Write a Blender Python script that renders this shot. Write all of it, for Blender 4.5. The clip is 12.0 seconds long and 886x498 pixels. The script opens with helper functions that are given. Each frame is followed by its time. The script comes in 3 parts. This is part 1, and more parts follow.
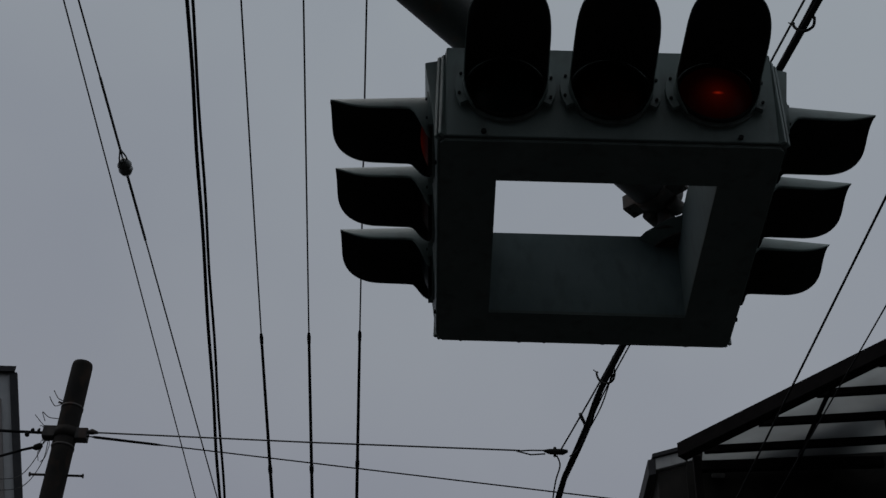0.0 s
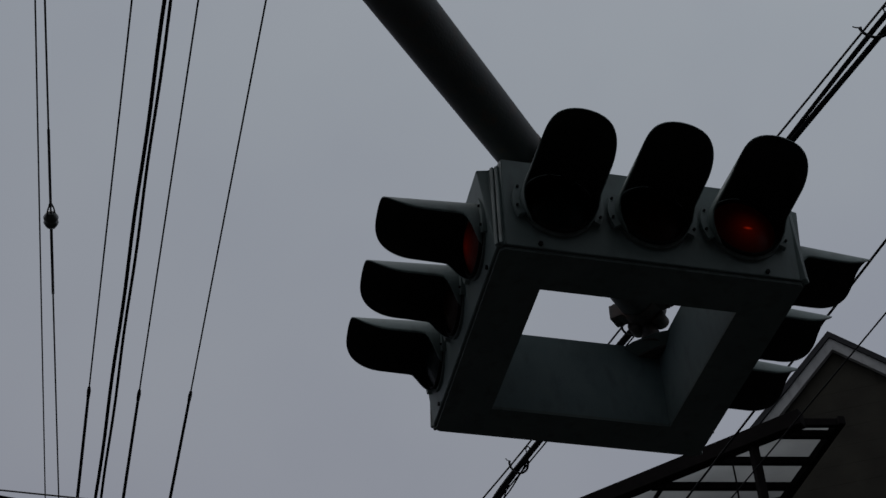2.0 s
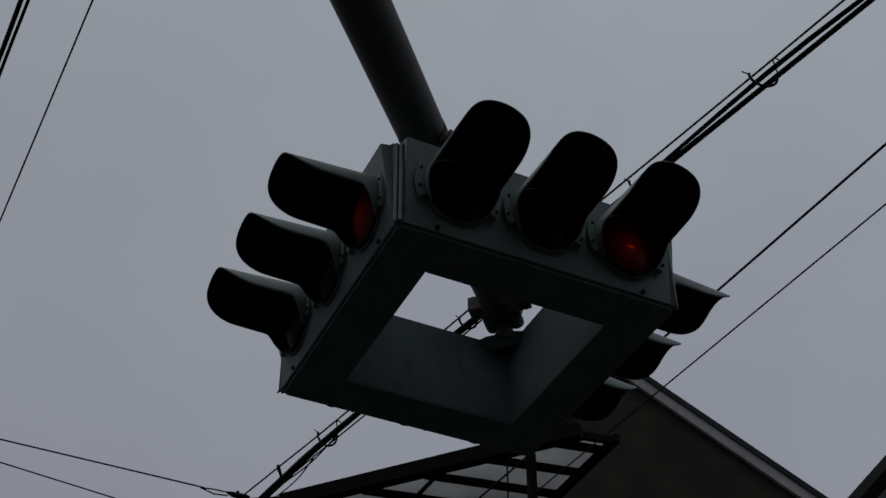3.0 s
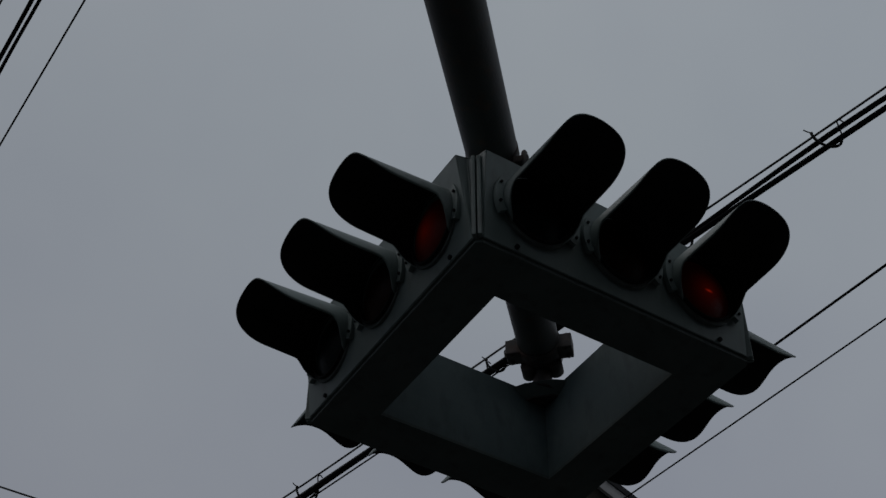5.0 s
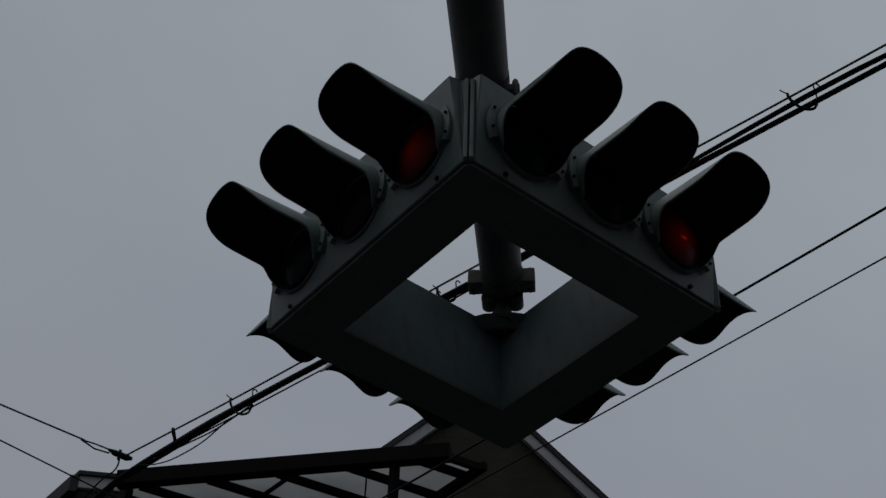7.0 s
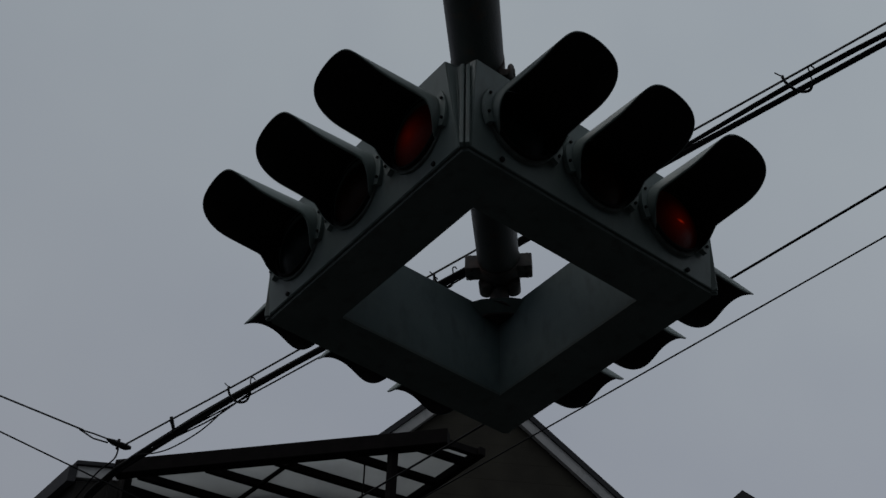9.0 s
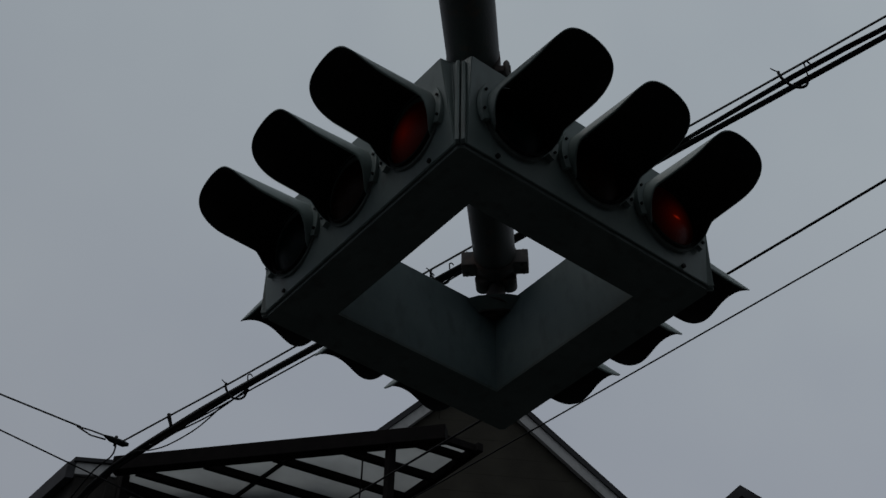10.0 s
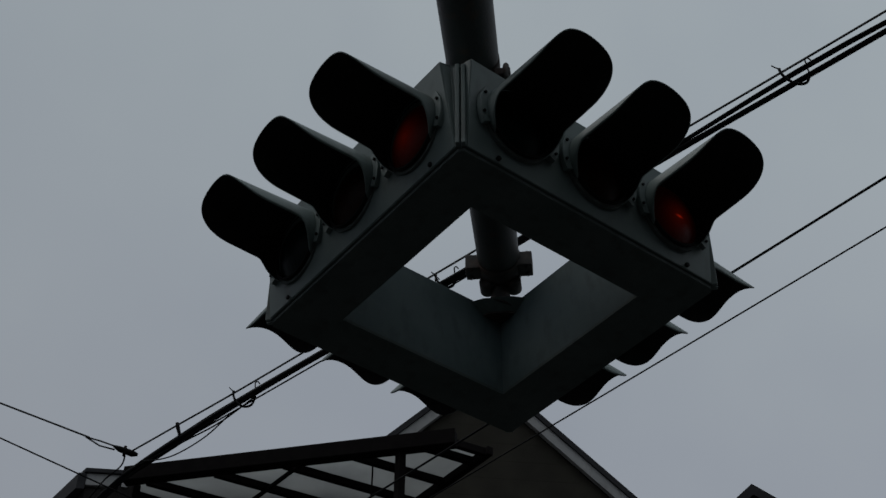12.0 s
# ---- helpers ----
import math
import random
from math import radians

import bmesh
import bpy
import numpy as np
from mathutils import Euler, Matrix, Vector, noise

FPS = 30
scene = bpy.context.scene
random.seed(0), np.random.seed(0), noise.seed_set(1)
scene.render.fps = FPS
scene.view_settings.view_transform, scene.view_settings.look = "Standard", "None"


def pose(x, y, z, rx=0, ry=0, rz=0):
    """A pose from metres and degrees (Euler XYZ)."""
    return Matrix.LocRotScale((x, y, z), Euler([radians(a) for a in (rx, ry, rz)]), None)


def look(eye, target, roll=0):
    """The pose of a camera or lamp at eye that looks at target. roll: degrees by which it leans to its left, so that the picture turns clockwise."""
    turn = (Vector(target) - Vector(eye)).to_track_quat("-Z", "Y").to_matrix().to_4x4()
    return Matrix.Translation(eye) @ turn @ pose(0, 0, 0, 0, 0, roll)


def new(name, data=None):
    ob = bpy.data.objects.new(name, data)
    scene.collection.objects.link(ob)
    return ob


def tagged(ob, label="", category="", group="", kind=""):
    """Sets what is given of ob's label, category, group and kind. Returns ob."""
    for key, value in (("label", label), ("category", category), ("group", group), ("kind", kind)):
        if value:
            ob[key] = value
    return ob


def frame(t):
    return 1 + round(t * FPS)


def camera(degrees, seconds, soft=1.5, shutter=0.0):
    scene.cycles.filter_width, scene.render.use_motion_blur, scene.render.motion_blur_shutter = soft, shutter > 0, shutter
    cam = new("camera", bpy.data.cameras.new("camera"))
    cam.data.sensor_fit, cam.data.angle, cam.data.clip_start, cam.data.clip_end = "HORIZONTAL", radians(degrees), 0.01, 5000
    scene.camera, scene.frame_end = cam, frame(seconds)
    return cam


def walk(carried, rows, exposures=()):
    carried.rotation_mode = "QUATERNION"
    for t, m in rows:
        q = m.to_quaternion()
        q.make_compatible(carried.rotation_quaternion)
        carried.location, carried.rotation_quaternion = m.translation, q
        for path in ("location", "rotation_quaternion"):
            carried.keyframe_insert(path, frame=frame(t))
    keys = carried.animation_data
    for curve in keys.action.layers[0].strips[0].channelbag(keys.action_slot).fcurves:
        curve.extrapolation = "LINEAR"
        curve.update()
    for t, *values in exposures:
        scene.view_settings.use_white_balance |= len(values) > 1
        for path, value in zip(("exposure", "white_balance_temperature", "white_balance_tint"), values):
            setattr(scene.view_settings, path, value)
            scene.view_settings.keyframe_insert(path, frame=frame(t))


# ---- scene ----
cam = camera(36.0, 12.0, soft=1.45)
PATH = [
    (0, (-0.489, -3.935, 1.812), (-0.52, -2.38, 3.069), 2.5),
    (0.5, (-0.674, -3.969, 1.791), (-0.655, -2.465, 3.11), 3.8),
    (1, (-0.932, -3.959, 1.808), (-0.841, -2.47, 3.14), 5.2),
    (1.5, (-1.303, -4.083, 1.789), (-1.117, -2.575, 3.09), 3.6),
    (2, (-1.583, -4.087, 1.768), (-1.254, -2.628, 3.096), -1.4),
    (2.5, (-1.875, -4.066, 1.767), (-1.351, -2.629, 3.056), -0.7),
    (3, (-2.021, -3.925, 1.787), (-1.359, -2.554, 3.084), -0.1),
    (3.2, (-2.055, -3.831, 1.792), (-1.39, -2.497, 3.126), -1.5),
    (5, (-2.31, -3.2, 1.848), (-1.57, -1.986, 3.255), 1.0),
    (5.5, (-2.389, -3.109, 1.788), (-1.571, -1.931, 3.183), 2.8),
    (6, (-2.473, -3.056, 1.817), (-1.607, -1.912, 3.21), 2.0),
    (6.5, (-2.482, -3.022, 1.823), (-1.6, -1.844, 3.177), 3.1),
    (7, (-2.477, -3.002, 1.827), (-1.59, -1.816, 3.171), 2.8),
    (9, (-2.483, -2.997, 1.821), (-1.582, -1.806, 3.151), 2.0),
    (9.5, (-2.474, -3.004, 1.82), (-1.573, -1.812, 3.149), 2.0),
    (10, (-2.48, -3.006, 1.823), (-1.574, -1.813, 3.148), 1.8),
    (10.5, (-2.473, -3.007, 1.824), (-1.569, -1.812, 3.149), 1.7),
    (11, (-2.471, -3.019, 1.821), (-1.572, -1.824, 3.148), 1.4),
    (11.5, (-2.465, -3.018, 1.823), (-1.566, -1.821, 3.149), 1.3),
    (12, (-2.464, -3.015, 1.821), (-1.57, -1.818, 3.151), 1.0),
]
walk(cam, [(t, look(e, a, r)) for t, e, a, r in PATH],
     exposures=[(0, 0.14, 6500, 11), (1.5, 0.12, 6500, 13), (3, 0.08, 6500, 14), (5.5, -0.09, 6500, 12), (7, 0.05, 6500, 12), (9, 0.15, 6500, 11), (9.5, 0.15, 6500, 10.5), (10, 0.20, 6500, 10), (12, 0.21, 6500, 9)])

# ---- world and light: a dull overcast sky ----
world = bpy.data.worlds.new("overcast_sky")
scene.world = world
world.use_nodes = True
wn, wl = world.node_tree.nodes, world.node_tree.links
wn.clear()
w_out = wn.new("ShaderNodeOutputWorld")
w_bg = wn.new("ShaderNodeBackground")
w_tc = wn.new("ShaderNodeTexCoord")
w_sep = wn.new("ShaderNodeSeparateXYZ")
wl.new(w_tc.outputs["Generated"], w_sep.inputs[0])
w_grad = wn.new("ShaderNodeValToRGB")  # overcast: dull at the horizon, brighter overhead
w_grad.color_ramp.elements[0].position, w_grad.color_ramp.elements[0].color = 0.0, (0.055, 0.058, 0.064, 1)
w_grad.color_ramp.elements[1].position, w_grad.color_ramp.elements[1].color = 1.0, (0.32, 0.345, 0.37, 1)
el = w_grad.color_ramp.elements.new(0.42)
el.color = (0.238, 0.252, 0.285, 1)
el = w_grad.color_ramp.elements.new(0.75)
el.color = (0.275, 0.305, 0.328, 1)
wl.new(w_sep.outputs["Z"], w_grad.inputs[0])
w_noise = wn.new("ShaderNodeTexNoise")
w_noise.inputs["Scale"].default_value, w_noise.inputs["Detail"].default_value = 2.6, 4
w_noise.inputs["Roughness"].default_value = 0.5
wl.new(w_tc.outputs["Generated"], w_noise.inputs["Vector"])
w_ramp = wn.new("ShaderNodeValToRGB")
w_ramp.color_ramp.elements[0].position, w_ramp.color_ramp.elements[0].color = 0.3, (0.92, 0.92, 0.95, 1)
w_ramp.color_ramp.elements[1].position, w_ramp.color_ramp.elements[1].color = 0.7, (1.07, 1.07, 1.05, 1)
wl.new(w_noise.outputs["Fac"], w_ramp.inputs[0])
w_mul = wn.new("ShaderNodeMix")
w_mul.data_type, w_mul.blend_type = "RGBA", "MULTIPLY"
w_mul.inputs[0].default_value = 1.0
wl.new(w_grad.outputs[0], w_mul.inputs[6])
wl.new(w_ramp.outputs[0], w_mul.inputs[7])
w_sky = wn.new("ShaderNodeTexSky")
w_sky.sky_type, w_sky.sun_disc = "NISHITA", False
w_sky.sun_elevation, w_sky.sun_rotation = radians(66), radians(-63)
w_dim = wn.new("ShaderNodeMix")
w_dim.data_type, w_dim.blend_type = "RGBA", "ADD"
w_dim.inputs[0].default_value = 0.004
wl.new(w_mul.outputs[2], w_dim.inputs[6])
wl.new(w_sky.outputs[0], w_dim.inputs[7])
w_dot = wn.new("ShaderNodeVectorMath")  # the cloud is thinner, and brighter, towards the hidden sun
w_dot.operation = "DOT_PRODUCT"
w_dot.inputs[1].default_value = (0.66, -0.75, 0.0)
wl.new(w_tc.outputs["Generated"], w_dot.inputs[0])
w_side = wn.new("ShaderNodeValToRGB")
w_side.color_ramp.elements[0].color = (0.795, 0.79, 0.805, 1)
w_side.color_ramp.elements[1].color = (1.20, 1.225, 1.20, 1)
w_half = wn.new("ShaderNodeMapRange")
w_half.inputs["From Min"].default_value, w_half.inputs["From Max"].default_value = -1.0, 1.0
wl.new(w_dot.outputs["Value"], w_half.inputs["Value"])
wl.new(w_half.outputs[0], w_side.inputs[0])
w_all = wn.new("ShaderNodeMix")
w_all.data_type, w_all.blend_type = "RGBA", "MULTIPLY"
w_all.inputs[0].default_value = 1.0
wl.new(w_dim.outputs[2], w_all.inputs[6])
wl.new(w_side.outputs[0], w_all.inputs[7])
wl.new(w_all.outputs[2], w_bg.inputs[0])
w_bg.inputs[1].default_value = 1.0
wl.new(w_bg.outputs[0], w_out.inputs[0])

sun = new("sun", bpy.data.lights.new("sun", "SUN"))
sun.data.energy, sun.data.angle, sun.data.color = 0.45, radians(45), (1.0, 0.97, 0.93)
sun.matrix_world = look((-8, 4, 20), (0, 0, 0))


# ---- materials ----
def mat(name, a, b, rough=0.6, scale=8.0, metal=0.0, bump=0.1, fine=90.0, spec=0.5, stain=None, stain_amount=0.0):
    """Two colours mixed by a coarse noise, a fine grain in the bump, and stains."""
    m = bpy.data.materials.new(name)
    m.use_nodes = True
    n, l = m.node_tree.nodes, m.node_tree.links
    bs = n["Principled BSDF"]
    tc = n.new("ShaderNodeTexCoord")
    big = n.new("ShaderNodeTexNoise")
    big.inputs["Scale"].default_value, big.inputs["Detail"].default_value = scale, 6
    l.new(tc.outputs["Object"], big.inputs["Vector"])
    ramp = n.new("ShaderNodeValToRGB")
    ramp.color_ramp.elements[0].position, ramp.color_ramp.elements[0].color = 0.35, (*a, 1)
    ramp.color_ramp.elements[1].position, ramp.color_ramp.elements[1].color = 0.68, (*b, 1)
    l.new(big.outputs["Fac"], ramp.inputs[0])
    col = ramp.outputs[0]
    grain = n.new("ShaderNodeTexNoise")
    grain.inputs["Scale"].default_value, grain.inputs["Detail"].default_value = fine, 3
    l.new(tc.outputs["Object"], grain.inputs["Vector"])
    if stain:
        mp = n.new("ShaderNodeMapping")
        mp.inputs["Scale"].default_value = (7, 7, 3.0)
        l.new(tc.outputs["Object"], mp.inputs[0])
        sn = n.new("ShaderNodeTexNoise")
        sn.inputs["Scale"].default_value, sn.inputs["Detail"].default_value = 2.2, 7
        l.new(mp.outputs[0], sn.inputs["Vector"])
        sr = n.new("ShaderNodeValToRGB")
        sr.color_ramp.elements[0].position, sr.color_ramp.elements[1].position = 0.52, 0.75
        sr.color_ramp.elements[1].color = (stain_amount,) * 3 + (1,)
        l.new(sn.outputs["Fac"], sr.inputs[0])
        mx = n.new("ShaderNodeMix")
        mx.data_type = "RGBA"
        l.new(sr.outputs[0], mx.inputs[0])
        l.new(col, mx.inputs[6])
        mx.inputs[7].default_value = (*stain, 1)
        col = mx.outputs[2]
    l.new(col, bs.inputs["Base Color"])
    bp = n.new("ShaderNodeBump")
    bp.inputs["Strength"].default_value, bp.inputs["Distance"].default_value = bump, 0.004
    l.new(grain.outputs["Fac"], bp.inputs["Height"])
    l.new(bp.outputs[0], bs.inputs["Normal"])
    rr = n.new("ShaderNodeMapRange")
    rr.inputs["To Min"].default_value, rr.inputs["To Max"].default_value = max(0.05, rough - 0.1), min(1, rough + 0.1)
    l.new(big.outputs["Fac"], rr.inputs["Value"])
    l.new(rr.outputs[0], bs.inputs["Roughness"])
    bs.inputs["Metallic"].default_value = metal
    bs.inputs["Specular IOR Level"].default_value = spec
    return m


PAINT = mat("casing_paint", (0.092, 0.128, 0.122), (0.134, 0.174, 0.166), 0.55, 5, stain=(0.05, 0.05, 0.045), stain_amount=0.5)
# bluer casing paint, with the shade inside the opening put into its colour
INNER = mat("inner_shaded_paint", (0.062, 0.092, 0.094), (0.096, 0.130, 0.132), 0.7, 4, stain=(0.04, 0.045, 0.042), stain_amount=0.5, spec=0.3)
# casing grey made darker: the shade of the underside is in this colour
RING = mat("underside_shaded_paint", (0.060, 0.078, 0.073), (0.086, 0.106, 0.100), 0.8, 4, stain=(0.03, 0.03, 0.028), stain_amount=0.5, spec=0.3)
BLACK = mat("visor_black", (0.008, 0.008, 0.008), (0.014, 0.014, 0.014), 0.85, 12, spec=0.2)
RUBBER = mat("rubber", (0.009, 0.009, 0.009), (0.016, 0.016, 0.016), 0.85, 20, spec=0.12)
CABLE = mat("cable_sheath", (0.007, 0.007, 0.008), (0.013, 0.013, 0.013), 0.8, 15, spec=0.12)
STRAND = mat("steel_strand", (0.05, 0.05, 0.05), (0.09, 0.09, 0.09), 0.6, 20, metal=0.5)
PIPE = mat("arm_pipe", (0.03, 0.034, 0.034), (0.062, 0.066, 0.062), 0.6, 4, metal=0.0, bump=0.25, stain=(0.075, 0.042, 0.028), stain_amount=0.8)
IRON = mat("clamp_iron", (0.03, 0.03, 0.03), (0.07, 0.06, 0.055), 0.7, 25, metal=0.4, stain=(0.08, 0.035, 0.02), stain_amount=0.7)
POLE = mat("pole_steel", (0.012, 0.011, 0.010), (0.024, 0.021, 0.019), 0.9, 5, spec=0.15, stain=(0.05, 0.03, 0.02), stain_amount=0.6)
FRAME = mat("awning_frame", (0.007, 0.006, 0.006), (0.012, 0.010, 0.0098), 0.92, 10, spec=0.06)
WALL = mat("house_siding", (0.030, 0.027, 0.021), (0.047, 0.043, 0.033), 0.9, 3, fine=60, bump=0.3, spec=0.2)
# near-black brown: the shade of the recess under the terrace is in the colour
DEEP_SHADE = mat("deep_shade_brown", (0.012, 0.011, 0.010), (0.025, 0.022, 0.019), 0.9, 4, spec=0.2)
BARGE = mat("bargeboard_paint", (0.33, 0.33, 0.325), (0.40, 0.395, 0.385), 0.7, 4, stain=(0.2, 0.2, 0.19), stain_amount=0.6)
ROOF = mat("roof_metal", (0.018, 0.018, 0.021), (0.035, 0.035, 0.038), 0.75, 6, spec=0.25)
SOFFIT = mat("soffit_board", (0.34, 0.34, 0.33), (0.42, 0.41, 0.40), 0.75, 3)
PALE = mat("pale_render", (0.32, 0.33, 0.34), (0.42, 0.42, 0.43), 0.8, 3)
SHADE = mat("taupe_panel", (0.16, 0.145, 0.14), (0.20, 0.185, 0.18), 0.7, 3)
ASPHALT = mat("asphalt", (0.035, 0.035, 0.036), (0.06, 0.06, 0.06), 0.9, 0.6, fine=40, bump=0.6)
CERAMIC = mat("insulator_glaze", (0.03, 0.034, 0.032), (0.05, 0.055, 0.05), 0.3, 20)


def lens_mat(name, col, glow=0.0, filament=0.0):
    m = mat(name, tuple(c * 0.7 for c in col), col, 0.4, 30, bump=0.4, fine=70, spec=0.12)
    if glow:
        n, l = m.node_tree.nodes, m.node_tree.links
        tc = n.new("ShaderNodeTexCoord")
        gr = n.new("ShaderNodeTexGradient")
        gr.gradient_type = "SPHERICAL"
        mp = n.new("ShaderNodeMapping")
        mp.inputs["Location"].default_value = (0.0, -0.1, 0.24)
        mp.inputs["Scale"].default_value = (8.6, 3, 8.6)
        l.new(tc.outputs["Object"], mp.inputs[0])
        l.new(mp.outputs[0], gr.inputs[0])
        pw = n.new("ShaderNodeMath")
        pw.operation = "POWER"
        pw.inputs[1].default_value = 2.2
        l.new(gr.outputs["Fac"], pw.inputs[0])
        mr = n.new("ShaderNodeMapRange")
        mr.inputs["To Min"].default_value, mr.inputs["To Max"].default_value = 0.001, glow
        l.new(pw.outputs[0], mr.inputs["Value"])
        mh = n.new("ShaderNodeMapping")  # the filament seen through the lens
        mh.inputs["Location"].default_value = (0.0, 0.0, 0.028 * 120)
        mh.inputs["Scale"].default_value = (42, 0, 120)
        l.new(tc.outputs["Object"], mh.inputs[0])
        gh = n.new("ShaderNodeTexGradient")
        gh.gradient_type = "SPHERICAL"
        l.new(mh.outputs[0], gh.inputs[0])
        hot = n.new("ShaderNodeMath")
        hot.operation = "POWER"
        hot.inputs[1].default_value = 1.5
        l.new(gh.outputs["Fac"], hot.inputs[0])
        ad = n.new("ShaderNodeMath")
        ad.operation = "MULTIPLY_ADD"
        ad.inputs[1].default_value = filament
        l.new(hot.outputs[0], ad.inputs[0])
        l.new(mr.outputs[0], ad.inputs[2])
        n["Principled BSDF"].inputs["Emission Color"].default_value = (1.0, 0.045, 0.01, 1)
        l.new(ad.outputs[0], n["Principled BSDF"].inputs["Emission Strength"])
    return m


LENS_RED = lens_mat("red_lens_lit", (0.03, 0.003, 0.002), 0.018, 0.14)
LENS_RED_DIM = lens_mat("red_lens_dim", (0.03, 0.003, 0.002), 0.019)
LENS_RED_OFF = lens_mat("red_lens", (0.02, 0.003, 0.002))
LENS_AMBER = lens_mat("amber_lens", (0.02, 0.006, 0.003))
LENS_GREEN = lens_mat("green_lens", (0.003, 0.010, 0.010))


def sheet_mat():
    m = bpy.data.materials.new("polycarbonate_sheet")
    m.use_nodes = True
    n, l = m.node_tree.nodes, m.node_tree.links
    bs = n["Principled BSDF"]
    tc = n.new("ShaderNodeTexCoord")
    no = n.new("ShaderNodeTexNoise")
    no.inputs["Scale"].default_value, no.inputs["Detail"].default_value = 1.6, 5
    l.new(tc.outputs["Object"], no.inputs["Vector"])
    r = n.new("ShaderNodeValToRGB")
    r.color_ramp.elements[0].position, r.color_ramp.elements[0].color = 0.3, (0.42, 0.425, 0.42, 1)
    r.color_ramp.elements[1].position, r.color_ramp.elements[1].color = 0.7, (0.60, 0.605, 0.60, 1)
    l.new(no.outputs["Fac"], r.inputs[0])
    tr = n.new("ShaderNodeBsdfTranslucent")
    l.new(r.outputs[0], tr.inputs[0])
    l.new(r.outputs[0], bs.inputs["Base Color"])
    bs.inputs["Roughness"].default_value = 0.4
    mx = n.new("ShaderNodeMixShader")
    mx.inputs[0].default_value = 0.75
    l.new(bs.outputs[0], mx.inputs[1])
    l.new(tr.outputs[0], mx.inputs[2])
    clear = n.new("ShaderNodeBsdfTransparent")
    clear.inputs[0].default_value = (0.60, 0.625, 0.63, 1)
    see = n.new("ShaderNodeMixShader")
    see.inputs[0].default_value = 0.30
    l.new(mx.outputs[0], see.inputs[1])
    l.new(clear.outputs[0], see.inputs[2])
    l.new(see.outputs[0], n["Material Output"].inputs[0])
    return m


SHEET = sheet_mat()


# ---- mesh helpers ----
def mesh_of(name, bm, *mats):
    me = bpy.data.meshes.new(name)
    bmesh.ops.recalc_face_normals(bm, faces=bm.faces[:])
    bm.to_mesh(me)
    bm.free()
    for m in mats:
        me.materials.append(m)
    return me


def part(name, bm, material, parent, label="", m=None):
    me = bm if isinstance(bm, bpy.types.Mesh) else mesh_of(name, bm, material)
    ob = new(name, me)
    ob.parent = parent
    if m is not None:
        ob.matrix_basis = m
    return tagged(ob, label) if label else ob


def thing(name, label, category, at=(0, 0, 0), group="", kind=""):
    ob = new(name)
    ob.location = at
    ob.empty_display_size = 0.1
    return tagged(ob, label, category, group, kind)


def box(bm, lo, hi, bevel=0.0, m=None):
    r = bmesh.ops.create_cube(bm, size=1.0)
    c = [(a + b) / 2 for a, b in zip(lo, hi)]
    s = [b - a for a, b in zip(lo, hi)]
    bmesh.ops.transform(bm, matrix=Matrix.LocRotScale(c, None, s), verts=r["verts"])
    if bevel:
        es = list({ed for v in r["verts"] for ed in v.link_edges})
        bmesh.ops.bevel(bm, geom=es, offset=bevel, segments=2, affect="EDGES", profile=0.6)
    if m is not None:
        bmesh.ops.transform(bm, matrix=m, verts=bm.verts[:])
    return bm


def beam(bm, p, q, w, h, bevel=0.0):
    """A bar from p to q, w wide and h high."""
    p, q = Vector(p), Vector(q)
    d = (q - p)
    x = d.normalized()
    up = Vector((0, 0, 1)) if abs(x.z) < 0.95 else Vector((0, 1, 0))
    y = up.cross(x).normalized()
    z = x.cross(y)
    m = Matrix((x, y, z)).transposed().to_4x4()
    m.translation = (p + q) / 2
    t = bmesh.new()
    box(t, (-d.length / 2, -w / 2, -h / 2), (d.length / 2, w / 2, h / 2), bevel, m)
    me = bpy.data.meshes.new("tmp")
    t.to_mesh(me)
    t.free()
    bm.from_mesh(me)
    bpy.data.meshes.remove(me)
    return bm


def tube(bm, pts, r, seg=10, cap=True):
    """A round bar along a line of points; r is a number or one radius a point."""
    pts = [Vector(p) for p in pts]
    rs = r if isinstance(r, (list, tuple)) else [r] * len(pts)
    rings = []
    ref = None
    for i, p in enumerate(pts):
        d = (pts[min(i + 1, len(pts) - 1)] - pts[max(i - 1, 0)]).normalized()
        if ref is None:
            ref = d.orthogonal().normalized()
        ref = (ref - d * ref.dot(d)).normalized()
        b = d.cross(ref)
        rings.append([bm.verts.new(p + (ref * math.cos(k * math.tau / seg) + b * math.sin(k * math.tau / seg)) * rs[i]) for k in range(seg)])
    for a, b in zip(rings, rings[1:]):
        for k in range(seg):
            f = bm.faces.new((a[k], a[(k + 1) % seg], b[(k + 1) % seg], b[k]))
            f.smooth = True
    if cap:
        bm.faces.new(rings[0][::-1])
        bm.faces.new(rings[-1])
    return bm


def prism(bm, low, high):
    """A solid between two polygons with the same number of corners."""
    a = [bm.verts.new(p) for p in low]
    b = [bm.verts.new(p) for p in high]
    k = len(a)
    for i in range(k):
        bm.faces.new((a[i], a[(i + 1) % k], b[(i + 1) % k], b[i]))
    bm.faces.new(a[::-1])
    bm.faces.new(b)
    return bm


def sagged(p, q, sag, n=24):
    p, q = Vector(p), Vector(q)
    return [p.lerp(q, i / n) - Vector((0, 0, sag * 4 * (i / n) * (1 - i / n))) for i in range(n + 1)]


# ---- ground ----
g = bmesh.new()
bmesh.ops.create_grid(g, x_segments=2, y_segments=2, size=600)
ground = tagged(new("ground", mesh_of("ground", g, ASPHALT)), "dark grey asphalt crossing under an overcast sky", "ground", kind="structure")

